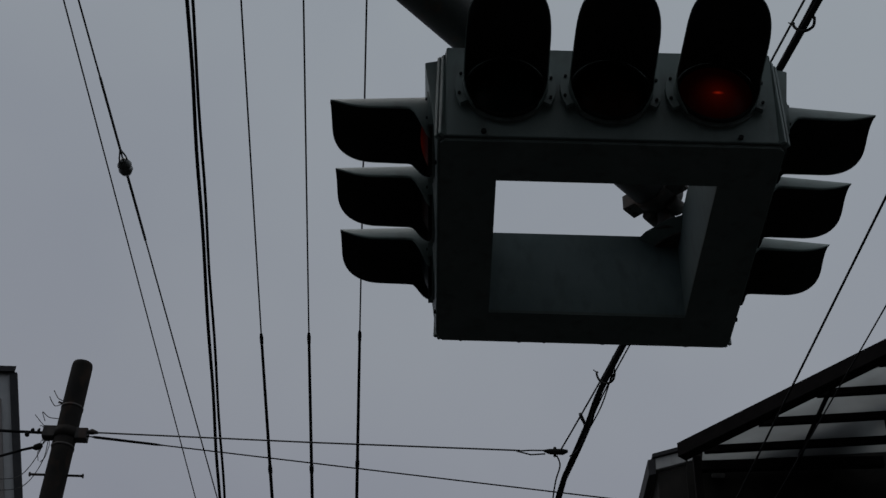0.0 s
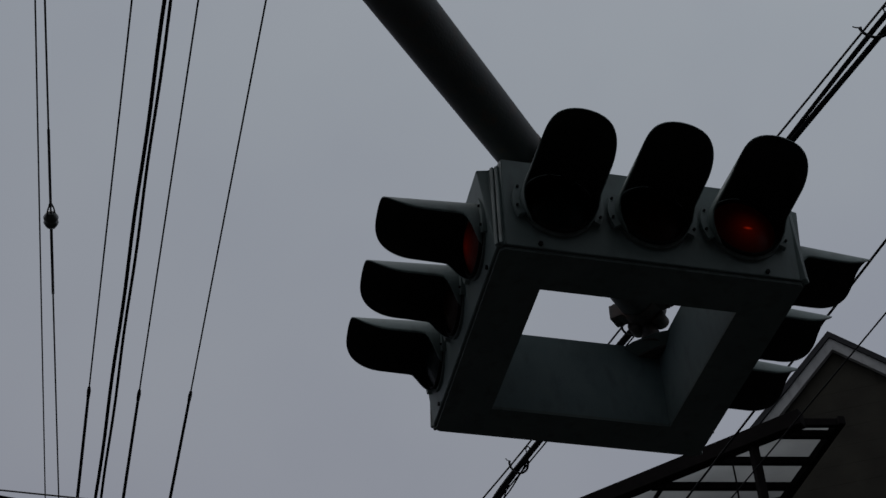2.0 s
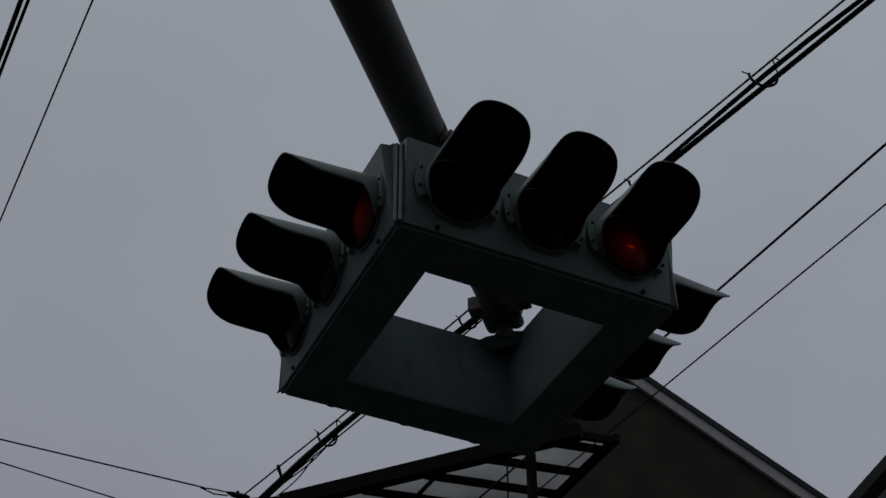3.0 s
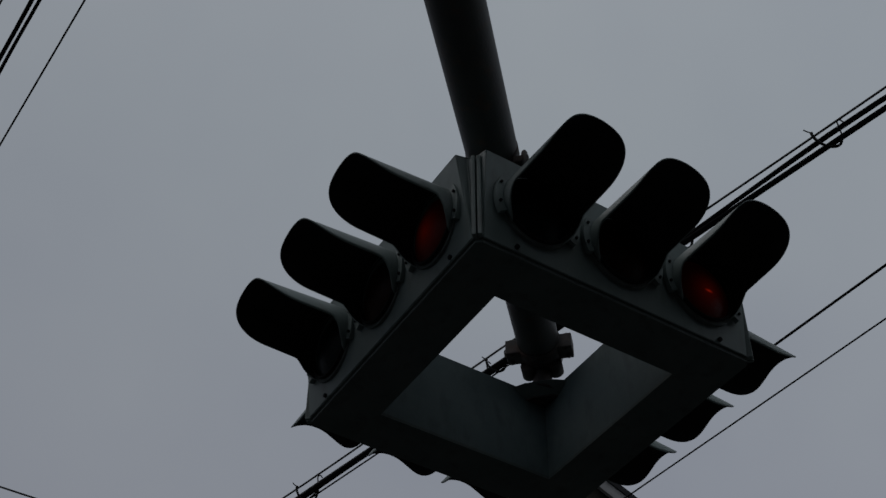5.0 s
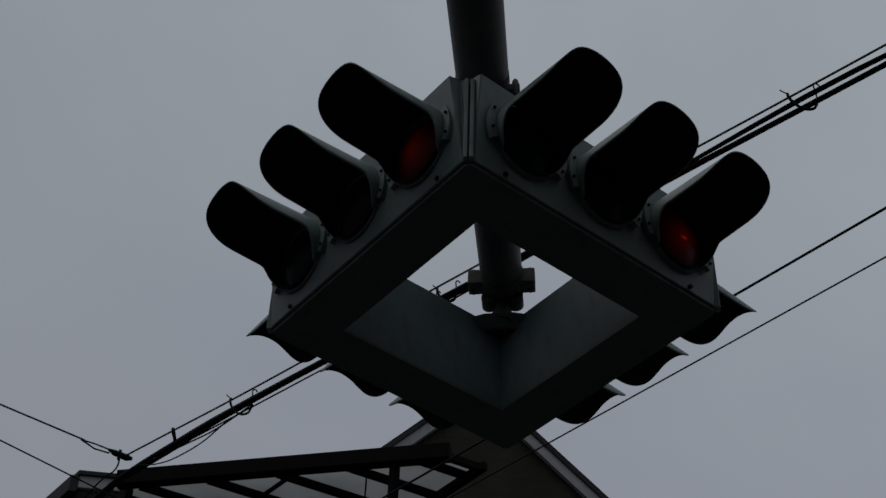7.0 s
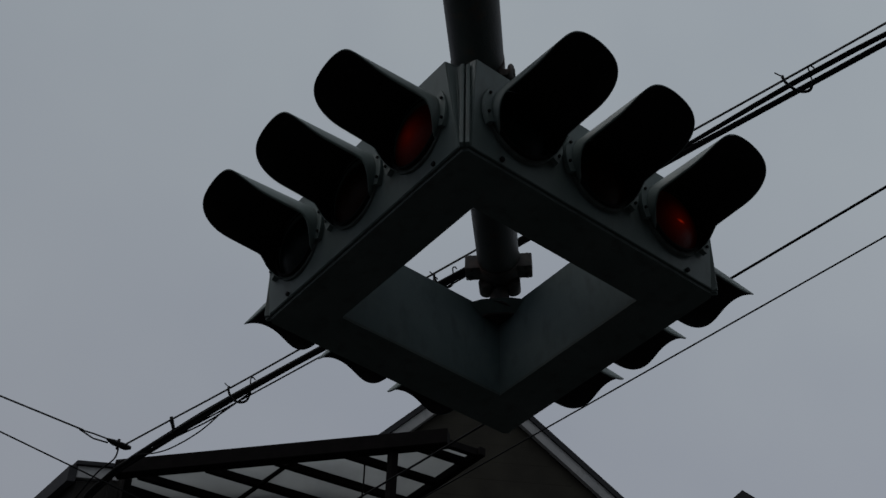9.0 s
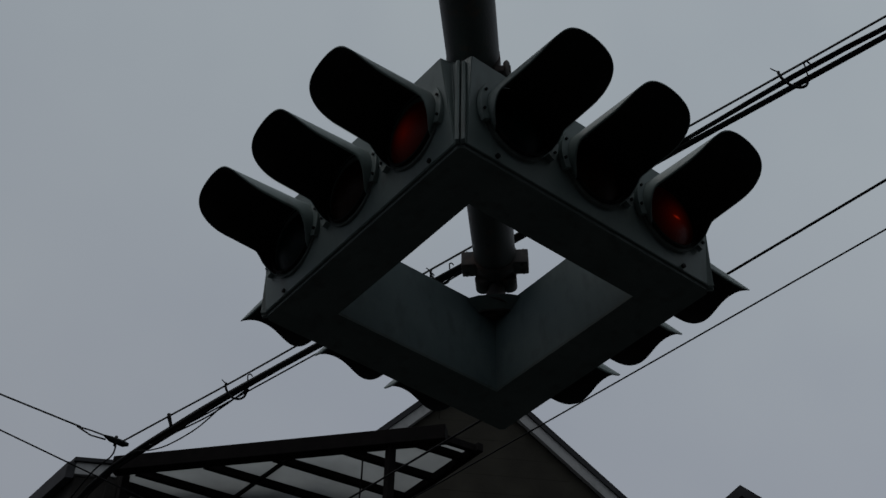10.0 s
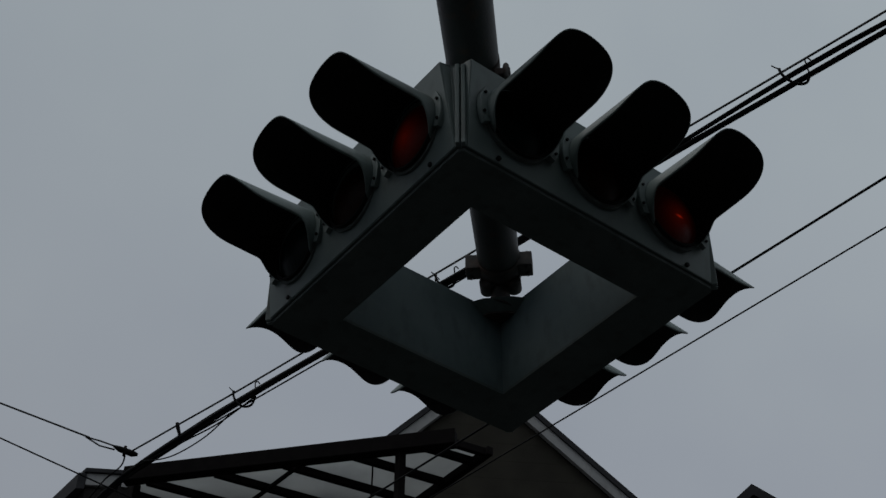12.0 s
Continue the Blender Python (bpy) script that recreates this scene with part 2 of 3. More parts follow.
# plain unseen walls added behind the camera to keep low skylight off the signal
for nm, lo, hi in (("unseen_wall_south", (-9.0, -13.5, 0), (14, -12.5, 11.5)), ("unseen_wall_west", (-13.5, -9.0, 0), (-12.5, 5.0, 6.0))):
    b = bmesh.new()
    r = bmesh.ops.create_cube(b, size=1.0)
    bmesh.ops.transform(b, matrix=Matrix.LocRotScale([(p + q) / 2 for p, q in zip(lo, hi)], None, [q - p for p, q in zip(lo, hi)]), verts=r["verts"])
    tagged(new(nm, mesh_of(nm, b, WALL)), "plain dim siding wall, unseen, added to block the low sky", "wall", kind="structure")

# ---- the four-way traffic signal ----
ZB, ZT = 5.012, 5.410   # lower and upper edge of the housings
signal = thing("traffic_signal", "grey four-way traffic signal with long visors, hung from a steel arm", "traffic signal", (0, 0, 5.0))
signal.rotation_euler = (radians(-0.3), radians(-0.3), 0)  # it hangs a little crooked


def sig(name, bm, material, parent=None, label="", m=None):
    return part(name, bm, material, parent or signal, label, m)


# square plate underneath, with its opening
SO, SI = 0.581, 0.385
bm = bmesh.new()
ch = 0.015
outer = []
for sx, sy in ((1, 1), (-1, 1), (-1, -1), (1, -1)):
    a, b = (sx * SO, sy * (SO - ch)), (sx * (SO - ch), sy * SO)
    outer += [a, b] if sx * sy > 0 else [b, a]
inner = [(sx * SI, sy * SI) for sx, sy in ((1, 1), (-1, 1), (-1, -1), (1, -1))]
lev = {}
for z in (-0.004, 0.010):
    lev[z] = ([bm.verts.new((x, y, z)) for x, y in outer], [bm.verts.new((x, y, z)) for x, y in inner])
for z, (o, i) in lev.items():
    for c in range(4):
        bm.faces.new((o[2 * c], o[2 * c + 1], i[c]))
        bm.faces.new((o[2 * c + 1], o[(2 * c + 2) % 8], i[(c + 1) % 4], i[c]))
(o0, i0), (o1, i1) = lev.values()
for k in range(8):
    bm.faces.new((o0[k], o0[(k + 1) % 8], o1[(k + 1) % 8], o1[k]))
for k in range(4):
    bm.faces.new((i0[k], i0[(k + 1) % 4], i1[(k + 1) % 4], i1[k]))
sig("base_plate", bm, RING, label="dull grey square base plate with a square opening, coloured dark for its shade")


def visor_mesh():
    """A round hood, open below, cut back in an S from its tip to the lens; grey outside, black inside."""
    bm = bmesh.new()
    R, L, nu, na = 0.143, 0.358, 40, 32
    rows = []
    for i in range(nu + 1):
        u = 1 - (1 - i / nu) ** 1.6
        s = min(1, max(0, u / 0.21))
        s = s * s * (3 - 2 * s)
        zl = -0.70 + 0.72 * s + 0.16 * u
        if u > 0.58:
            zl += 0.72 * (1 - math.sqrt(max(0, 1 - ((u - 0.58) / 0.42) ** 2)))
        zl = min(zl, 0.90)
        top = min(math.acos(zl), math.pi * 0.985)
        r = R * (1.0 + 0.02 * (1 - u))
        ro, ri = [], []
        for k in range(na + 1):
            a = -top + 2 * top * k / na
            ro.append(bm.verts.new((r * math.sin(a), u * L, r * math.cos(a))))
            ri.append(bm.verts.new(((r - 0.004) * math.sin(a), u * L, (r - 0.004) * math.cos(a))))
        rows.append((ro, ri))
    for (ao, ai), (bo, bi) in zip(rows, rows[1:]):
        for k in range(na):
            f = bm.faces.new((ao[k], ao[k + 1], bo[k + 1], bo[k]))
            f.smooth = True
            f = bm.faces.new((ai[k], bi[k], bi[k + 1], ai[k + 1]))
            f.smooth, f.material_index = True, 1
        for k in (0, na):
            bm.faces.new((ao[k], bo[k], bi[k], ai[k]))
    for ro, ri in (rows[0], rows[-1]):
        for k in range(na):
            bm.faces.new((ro[k], ro[k + 1], ri[k + 1], ri[k]))
    return mesh_of("visor", bm, PAINT, BLACK)


def annulus(r0, r1, y0, y1, n=40):
    bm = bmesh.new()
    ring = [[bm.verts.new((r * math.sin(k * math.tau / n), y, r * math.cos(k * math.tau / n))) for k in range(n)] for r, y in ((r0, y0), (r1, y0), (r1, y1), (r0, y1))]
    for a, b in zip(ring, ring[1:] + ring[:1]):
        for k in range(n):
            bm.faces.new((a[k], a[(k + 1) % n], b[(k + 1) % n], b[k]))
    return bm


def lens_mesh(name, material):
    bm = bmesh.new()
    n, m = 32, 7
    rows = []
    for i in range(1, m + 1):
        a = radians(38) * i / m
        rr, y = 0.132 * math.sin(a) / math.sin(radians(38)), 0.045 * (math.cos(a) - math.cos(radians(38))) / (1 - math.cos(radians(38)))
        rows.append([bm.verts.new((rr * math.sin(k * math.tau / n), y, rr * math.cos(k * math.tau / n))) for k in range(n)])
    c = bm.verts.new((0, 0.045, 0))
    for k in range(n):
        bm.faces.new((c, rows[0][k], rows[0][(k + 1) % n])).smooth = True
        for a, b in zip(rows, rows[1:]):
            bm.faces.new((a[k], a[(k + 1) % n], b[(k + 1) % n], b[k])).smooth = True
    return mesh_of(name, bm, material)


def tab_mesh():
    """The ear of a visor's foot, with its two screw seats."""
    bm = bmesh.new()
    low, high = [], []
    for a in range(-28, 29, 8):
        t = radians(90 + a)
        low.append((0.146 * math.sin(t), 0, 0.146 * math.cos(t)))
    for a in range(28, -29, -8):
        t = radians(90 + a)
        low.append((0.174 * math.sin(t), 0, 0.174 * math.cos(t)))
    return mesh_of("visor_ear", prism(bm, low, [(x, 0.02, z) for x, y, z in low]), PAINT)


def screw_mesh():
    bm = bmesh.new()
    tube(bm, [(0, -0.002, 0), (0, 0.006, 0)], 0.0055, 8)
    return mesh_of("screw", bm, RUBBER)


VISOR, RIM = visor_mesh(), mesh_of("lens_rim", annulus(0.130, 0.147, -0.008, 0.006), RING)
SEAL = mesh_of("seal", annulus(0.126, 0.134, 0.0, 0.020), RUBBER)
EAR, SCREW = tab_mesh(), screw_mesh()
LENSES = {k: lens_mesh(k + "_lens", m) for k, m in (("lit_red", LENS_RED), ("dim_red", LENS_RED_DIM), ("red", LENS_RED_OFF), ("amber", LENS_AMBER), ("green", LENS_GREEN))}
TILT = 3.1

zb, zt = ZB - 5.0, ZT - 5.0


def housing_mesh(l0, l1, y0, y1, back):
    """A lamp housing, its half length and front at the foot and at the top; its ends are square for the depth back at the top."""
    low = [(l0, y0), (l0 + 0.002, y0 - 0.006), (0.578, 0.572), (0.402, 0.405)]
    high = [(l1, y1), (l1 + 0.004, y1 - back), (0.580, 0.583), (0.402, 0.405)]
    loops = []
    for half, z in ((low, zb), (high, zt)):
        loops.append([(-x, y, z) for x, y in half[:1]] + [(x, y, z) for x, y in half] + [(-x, y, z) for x, y in half[:0:-1]])
    bm = prism(bmesh.new(), *loops)
    bmesh.ops.bevel(bm, geom=bm.edges[:], offset=0.003, segments=2, affect="EDGES")
    return mesh_of("housing", bm, PAINT)


FRONT_HOUSING = housing_mesh(0.563, 0.570, 0.590, 0.626, 0.020)
SIDE_HOUSING = housing_mesh(0.566, 0.550, 0.592, 0.648, 0.046)
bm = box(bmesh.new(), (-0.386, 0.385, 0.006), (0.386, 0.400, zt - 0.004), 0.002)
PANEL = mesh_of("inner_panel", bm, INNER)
bm = box(bmesh.new(), (-0.017, 0.585, zb - 0.001), (-0.003, 0.632, zt - 0.014), 0.003)
box(bm, (0.003, 0.585, zb - 0.001), (0.017, 0.632, zt - 0.010), 0.003)
POST = mesh_of("corner_strip", bm, PAINT)
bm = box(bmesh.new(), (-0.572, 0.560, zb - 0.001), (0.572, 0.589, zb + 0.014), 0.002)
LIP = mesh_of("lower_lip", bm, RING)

# the faces look to -y, -x, +x and +y; red is at each face's own right
for turn, lit in ((180, True), (90, True), (-90, False), (0, False)):
    rot = pose(0, 0, 0, 0, 0, turn)
    housing = sig("housing", FRONT_HOUSING if turn in (0, 180) else SIDE_HOUSING, None, label="weathered light grey painted housing with three lamps", m=rot)
    sig("inner_panel", PANEL, None, label="teal-grey inner panel, coloured darker for the shade inside", m=rot)
    part("lower_lip", LIP, None, housing)
    sig("corner_strip", POST, None, m=rot @ pose(0, 0, 0, 0, 0, 45) @ pose(0, 0.205, 0))
    for x, kind in ((-0.363, "red"), (0.0, "amber"), (0.363, "green")):
        at = pose(x, 0.6125, 0.215, -TILT, 0, 0)
        if kind == "red" and lit:
            part("lens", LENSES["lit_red" if turn == 180 else "dim_red"], None, housing, "red signal lens, glowing dimly", at)
        else:
            part("lens", LENSES[kind], None, housing, f"unlit {kind} signal lens", at)
        part("lens_rim", RIM, None, housing, m=at)
        part("seal", SEAL, None, housing, "black rubber seal", at)
        askew = pose(0, -0.020, 0, -2.6, 0, -1) if turn == -90 else pose(0, 0, 0)  # the visors of one face have been knocked askew
        part("visor", VISOR, None, housing, "long grey visor, matt black inside", at @ pose(0, 0.012, 0) @ askew)
        for s in (0, 180):
            part("visor_ear", EAR, None, housing, m=at @ pose(0, 0.0, 0, 0, s, 0))
            for a in (72, 104):
                t = radians(a + s)
                part("screw", SCREW, None, housing, m=at @ pose(0.163 * math.sin(t), 0.021, 0.163 * math.cos(t)))
    for x in (-0.435, 0.435):
        part("drain_plug", SCREW, None, housing, "black drain plug", pose(x, 0.592, 0.030) @ Matrix.Diagonal((1.6, 1.6, 1.6, 1)))

# web across the far corner and saddle over the near corner, which carry the signal on the arm
gus = [(0.384, 0.384), (0.384, 0.225), (0.335, 0.250), (0.250, 0.335), (0.225, 0.384)]
toe = [(0.384, 0.384), (0.384, 0.290), (0.355, 0.305), (0.305, 0.355), (0.290, 0.384)]
sig("gusset", prism(bmesh.new(), [(x, y, zt - 0.052) for x, y in toe], [(x, y, zt - 0.020) for x, y in gus]), PAINT)
# dark plate put in for the shaded gap between web and corner
sig("gusset_gap_shade", prism(bmesh.new(), [(x, y, zt - 0.060) for x, y in toe], [(x, y, zt - 0.053) for x, y in toe]), IRON, label="dark rusty plate standing for the shaded gap under the web")

# ---- the pole and its arm ----
A0, A1 = Vector((0.344, 0.334, 5.555)), Vector((-6.40, -6.56, 6.13))
ax = (A1 - A0).normalized()
side = Vector((0, 0, 1)).cross(ax).normalized()
upv = ax.cross(side)
post = thing("signal_pole", "grey steel pole with a long pipe arm that carries the signal", "pole", (A1.x, A1.y, 0))
PO = Vector((A1.x, A1.y, 0))


def arm_part(name, bm, material, label="", parent=None):
    bmesh.ops.translate(bm, vec=-PO, verts=bm.verts[:])
    return part(name, bm, material, parent or post, label)


part("shaft", tube(bmesh.new(), [(0, 0, 0), (0, 0, 3), (0, 0, 7.2)], [0.145, 0.14, 0.13], 28), PIPE, post)
part("cap", tube(bmesh.new(), [(0, 0, 7.2), (0, 0, 7.26), (0, 0, 7.29)], [0.134, 0.13, 0.06], 28), IRON, post)
part("base_flange", tube(bmesh.new(), [(0, 0, 0.0), (0, 0, 0.03)], 0.24, 28), IRON, post)
R0 = 0.086


def arm_r(d):
    return R0 + 0.009 * min(d, 4)


arm = arm_part("arm", tube(bmesh.new(), [A0 + ax * d for d in (0, 0.5, 1, 1.5, 2, 3, 4)] + [A1], [arm_r(d) for d in (0, 0.5, 1, 1.5, 2, 3, 4, 9)], 40), PIPE, "grey pipe arm with rust streaks")
prof = ((-0.012, 0.50), (-0.010, 0.80), (-0.004, 0.93), (0.006, 0.985), (0.030, 1.0), (0.085, 0.99))
arm_part("end_cap", tube(bmesh.new(), [A0 + ax * d for d, k in prof], [R0 * k for d, k in prof], 40), IRON, "dark cast end cap", arm)


def clamp(d, drop, reach, size, ring=True):
    at = A0 + ax * d
    r = arm_r(d)
    c = arm_part("clamp", tube(bmesh.new(), [at - ax * size, at + ax * size], r + (0.006 if ring else 0.002), 40), IRON, "dark iron pipe clamp with bolted ears")
    for s in (-1, 1):
        e0, e1 = at + side * s * (r - 0.02) - upv * drop, at + side * s * (r + reach) - upv * drop
        arm_part("clamp_ear", beam(bmesh.new(), e0, e1, size * 1.9, 0.074 if ring else 0.035, 0.005), IRON, parent=c)
        for k in (-1, 1):
            b0 = at + side * s * (r + reach * 0.6) + ax * k * size * 0.55 - upv * drop
            arm_part("bolt", tube(bmesh.new(), [b0 - upv * 0.046, b0 - upv * 0.036, b0 + upv * 0.036, b0 + upv * 0.048], [0.007, 0.012, 0.012, 0.006], 8), IRON, parent=c)


clamp(0.080, 0.012, 0.052, 0.040)
clamp(1.12, 0.078, 0.040, 0.022, False)
for s in (-1, 1):  # round lugs of the cast hanger under the arm's end
    lug = A0 + side * s * 0.054 - upv * 0.070
    arm_part("lug", tube(bmesh.new(), [lug + ax * d for d in (-0.016, -0.010, 0.05, 0.056)], [0.022, 0.033, 0.033, 0.022], 20), IRON, "round cast lug")
bm = tube(bmesh.new(), [A0 - upv * 0.06 + ax * 0.015, (0.335, 0.325, 5.455), (0.337, 0.329, 5.44), (0.34, 0.333, 5.40), (0.34, 0.335, 5.396)], [0.040, 0.036, 0.040, 0.052, 0.062], 20)
arm_part("neck", bm, IRON, "flared iron hanger neck")
sd = A0 + ax * 1.12
bm = beam(bmesh.new(), (sd.x, sd.y, 5.405), (sd.x, sd.y, sd.z - 0.07), 0.07, 0.07, 0.004)
arm_part("saddle", bm, IRON)


# ---- cables ----
def cable(name, label, pts, r, material=CABLE, group="overhead lines", seg=8):
    pts = [Vector(p) for p in pts]
    ob = thing(name, label, "cable", tuple(pts[0]), group)
    part("wire", tube(bmesh.new(), [p - pts[0] for p in pts], r, seg), material, ob)
    return ob


def extend(p, q, y0, y1):
    p, q = Vector(p), Vector(q)
    return p + (q - p) * ((y0 - p.y) / (q.y - p.y)), p + (q - p) * ((y1 - p.y) / (q.y - p.y))


# thin pair, one with a guy insulator
a, b = extend((-2.61, -2, 7.24), (-2.53, 8, 6.91), -14, 26)
cable("thin_line", "thin bare overhead wire", sagged(a, b, 0.0), 0.0045, STRAND)
a, b = extend((-2.595, -2, 7.26), (-2.485, 8, 7.35), -14, 26)
guy = cable("guy_wire", "steel guy wire with an egg-shaped insulator in it", [a, Vector((-2.548, 2.163, 7.30)), b], 0.0055, STRAND)
c = Vector((-2.548, 2.163, 7.30)) - a
d = (b - a).normalized()
part("insulator", tube(bmesh.new(), [c - d * 0.062, c - d * 0.05, c - d * 0.02, c - d * 0.008, c + d * 0.008, c + d * 0.02, c + d * 0.05, c + d * 0.062], [0.014, 0.03, 0.044, 0.038, 0.038, 0.044, 0.032, 0.012], 18), CERAMIC, guy, "glazed dark egg insulator")
for s in (-1, 1):
    k = Vector((0.016, 0, 0.012)) * s
    part("wire_loop", tube(bmesh.new(), [c + k + d * 0.05, c + k * 1.6, c + k - d * 0.09, c - d * 0.16], 0.005, 8), STRAND, guy)
part("grip", tube(bmesh.new(), [c + d * 0.06, c + d * 0.7], 0.009, 8), STRAND, guy, "wound wire grip")
part("grip", tube(bmesh.new(), [c - d * 0.12, c - d * 0.75], 0.008, 8), STRAND, guy, "wound wire grip")

# twisted service cable of two thick cores
a, b = extend((-1.86, -2, 7.99), (-2.31, 8, 5.80), -9, 12)
base = [a.lerp(b, i / 120) for i in range(121)]
for s, r in ((-1, 0.011), (1, 0.009)):
    pts = [p + Vector((s * (0.006 + 0.020 * i / 120) + 0.003 * math.sin(i * 0.9 + s), 0, s * 0.012 * math.sin(i * 0.07) + 0.002 * math.sin(i * 1.3))) for i, p in enumerate(base)]
    cable("service_cable", "thick black service cable running beside another", pts, r)
# three power lines with covered ends
for p, q, j, jj in (((-2.32, -2, 12.02), (-2.71, 8, 10.68), 8.62, 11.1), ((-1.74, -2, 12.21), (-2.17, 8, 10.67), 8.56, 10.95), ((-1.15, -2, 11.92), (-1.61, 8, 10.83), 8.72, 11.25)):
    a, b = extend(p, q, -14, j)
    _, f = extend(p, q, -14, 20)
    ln = cable("power_line", "thin overhead power line with a thicker black cover past its joint", [a, b, f + Vector((0, 0, 0.3))], 0.0085, CABLE)
    r0 = b - a
    r1 = f + Vector((0, 0, 0.3)) - a
    part("cover", tube(bmesh.new(), [r0, r0.lerp(r1, 0.04), r0.lerp(r1, 0.3), r1], [0.016, 0.017, 0.022, 0.02], 10), CABLE, ln, "thick black insulating cover")
    run = (r1 - r0).normalized()
    j2 = r0 + (r1 - r0) * ((jj - b.y) / (20 - b.y))
    part("joint", tube(bmesh.new(), [j2 - run * 0.10, j2 - run * 0.04, j2 + run * 0.05, j2 + run * 0.12], [0.019, 0.027, 0.027, 0.020], 10), RUBBER, ln, "dark cable joint")
    part("joint", tube(bmesh.new(), [r0 - (r1 - r0).normalized() * 0.06, r0, r0 + (r1 - r0).normalized() * 0.10], [0.016, 0.022, 0.019], 10), RUBBER, ln, "dark cable joint")

# messenger and bundle behind the signal
P = [Vector(p) for p in ((-0.9, 12.0, 4.6), (0.02, 5.0, 5.87), (0.165, 3.84, 6.12), (0.21, 3.6, 6.175), (0.28, 3.15, 6.195), (0.355, 2.50, 6.17), (0.745, 0.85, 6.27), (1.15, -0.778, 6.375), (1.93, -3.9, 6.61), (3.35, -9.6, 7.05))]


def smooth_line(pts, n=10):
    out = []
    for i in range(len(pts) - 1):
        p0, p1, p2, p3 = pts[max(i - 1, 0)], pts[i], pts[i + 1], pts[min(i + 2, len(pts) - 1)]
        for k in range(n):
            t = k / n
            out.append(0.5 * ((2 * p1) + (p2 - p0) * t + (2 * p0 - 5 * p1 + 4 * p2 - p3) * t * t + (3 * p1 - p0 - 3 * p2 + p3) * t ** 3))
    return out + [pts[-1]]


bundle_line = smooth_line(P)
mess_end = Vector((0.152, 3.540, 6.242))
mess = [mess_end, Vector((0.252, 3.15, 6.27)), Vector((0.40, 2.5, 6.297)), Vector((0.752, 0.85, 6.37)), Vector((1.105, -0.778, 6.43)), Vector((1.79, -3.9, 6.59)), Vector((3.1, -9.6, 6.94))]
cable("messenger_wire", "taut steel messenger wire above the cable bundle", smooth_line(mess), 0.0055, STRAND)
for j, (r, dx, dz, rise) in enumerate(((0.0115, 0, 0, 0.0), (0.0095, 0.014, -0.018, 0.25), (0.0055, 0.012, -0.022, 0.0), (0.0045, 0.018, -0.031, 0.1), (0.009, 0.002, 0.014, 1.0), (0.0065, -0.004, 0.004, 0.75))):
    pts = []
    for i, p in enumerate(bundle_line):
        w = 0.8 + 0.35 * math.sin(i * 0.16 + j * 1.9)
        u = rise * (0.25 + 0.75 * math.exp(-((p.y + 0.85) / 0.6) ** 2)) * min(1.0, max(0.0, (0.6 - p.y) / 0.8))
        w *= 1.0 - 0.6 * min(1.0, max(0.0, (1.2 - p.y) / 1.6))
        pts.append(p + Vector((dx * w - 0.026 * u, 0, dz * w + 0.03 * u)))
    cable("bundled_cable", "black communication cable hung in a bundle under the messenger wire", pts, r)
loose = [Vector((0.206, 3.450, 6.160)), Vector((0.235, 3.250, 6.084)), Vector((0.251, 3.050, 6.033)), Vector((0.276, 2.800, 6.021)), Vector((0.275, 2.550, 6.027))]
cable("loose_cable", "thin slack cable drooping below the bundle", smooth_line(loose), 0.004)
cable("loose_cable", "thin slack cable hanging beside the bundle", smooth_line([Vector((0.22, 3.5, 6.17)), Vector((0.30, 3.12, 6.165)), Vector((0.345, 2.8, 6.14)), Vector((0.37, 2.46, 6.14))]), 0.0045)
cable("loose_cable", "thin jumper wire dropping from the strain clamp to the bundle", smooth_line([mess_end + Vector((-0.015, 0.02, -0.02)), Vector((0.162, 3.66, 6.21)), Vector((0.145, 3.85, 6.19)), Vector((0.13, 4.15, 6.08))]), 0.005)


def hanger(at, big):
    """A wire loop that hangs the bundle from the messenger."""
    ob = thing("cable_hanger", "black wire hanger loop round the cable bundle", "cable hanger", tuple(at), "cable hangers")
    k = big / 0.05
    loop = [Vector(p) * k for p in ((-0.045, 0.052, 0.055), (-0.052, 0.05, 0.045), (-0.045, 0.042, 0.005), (-0.022, 0.022, -0.038), (0.008, 0.0, -0.052), (0.034, -0.02, -0.036), (0.042, -0.033, 0.012))]
    part("loop", tube(bmesh.new(), smooth_line(loop, 5), 0.0065, 8), CABLE, ob)
    hook = [loop[-1]] + [Vector(p) * k for p in ((0.036, -0.034, 0.06), (0.032, -0.034, 0.098), (0.042, -0.042, 0.108), (0.052, -0.05, 0.092))]
    part("hook", tube(bmesh.new(), smooth_line(hook, 4), 0.0035, 8), CABLE, ob)
    barb = [loop[0], Vector((-0.058, 0.064, 0.068)) * k, Vector((-0.066, 0.075, 0.085)) * k]
    part("hook", tube(bmesh.new(), smooth_line(barb, 4), 0.003, 8), CABLE, ob)
    return ob


hanger(Vector((0.343, 2.525, 6.150)), 0.05)
hanger(Vector((1.120, -0.785, 6.374)), 0.05)
hanger(Vector((0.645, 1.27, 6.245)), 0.04)
hanger(Vector((0.674, 1.15, 6.252)), 0.04)
hanger(Vector((0.955, 0.02, 6.325)), 0.04)
tie = thing("cable_tie", "black tie between messenger wire and bundle", "cable tie", (0.28, 3.15, 6.20), "cable hangers")
part("strap", tube(bmesh.new(), [(0.004, 0, -0.016), (-0.008, 0, 0.02), (-0.024, 0.0, 0.058), (-0.032, 0.0, 0.084)], [0.014, 0.0095, 0.012, 0.010], 10), RUBBER, tie)
grip = thing("strain_clamp", "black strain clamp that ends a span wire at the bundle", "clamp", tuple(mess_end), "cable hangers")
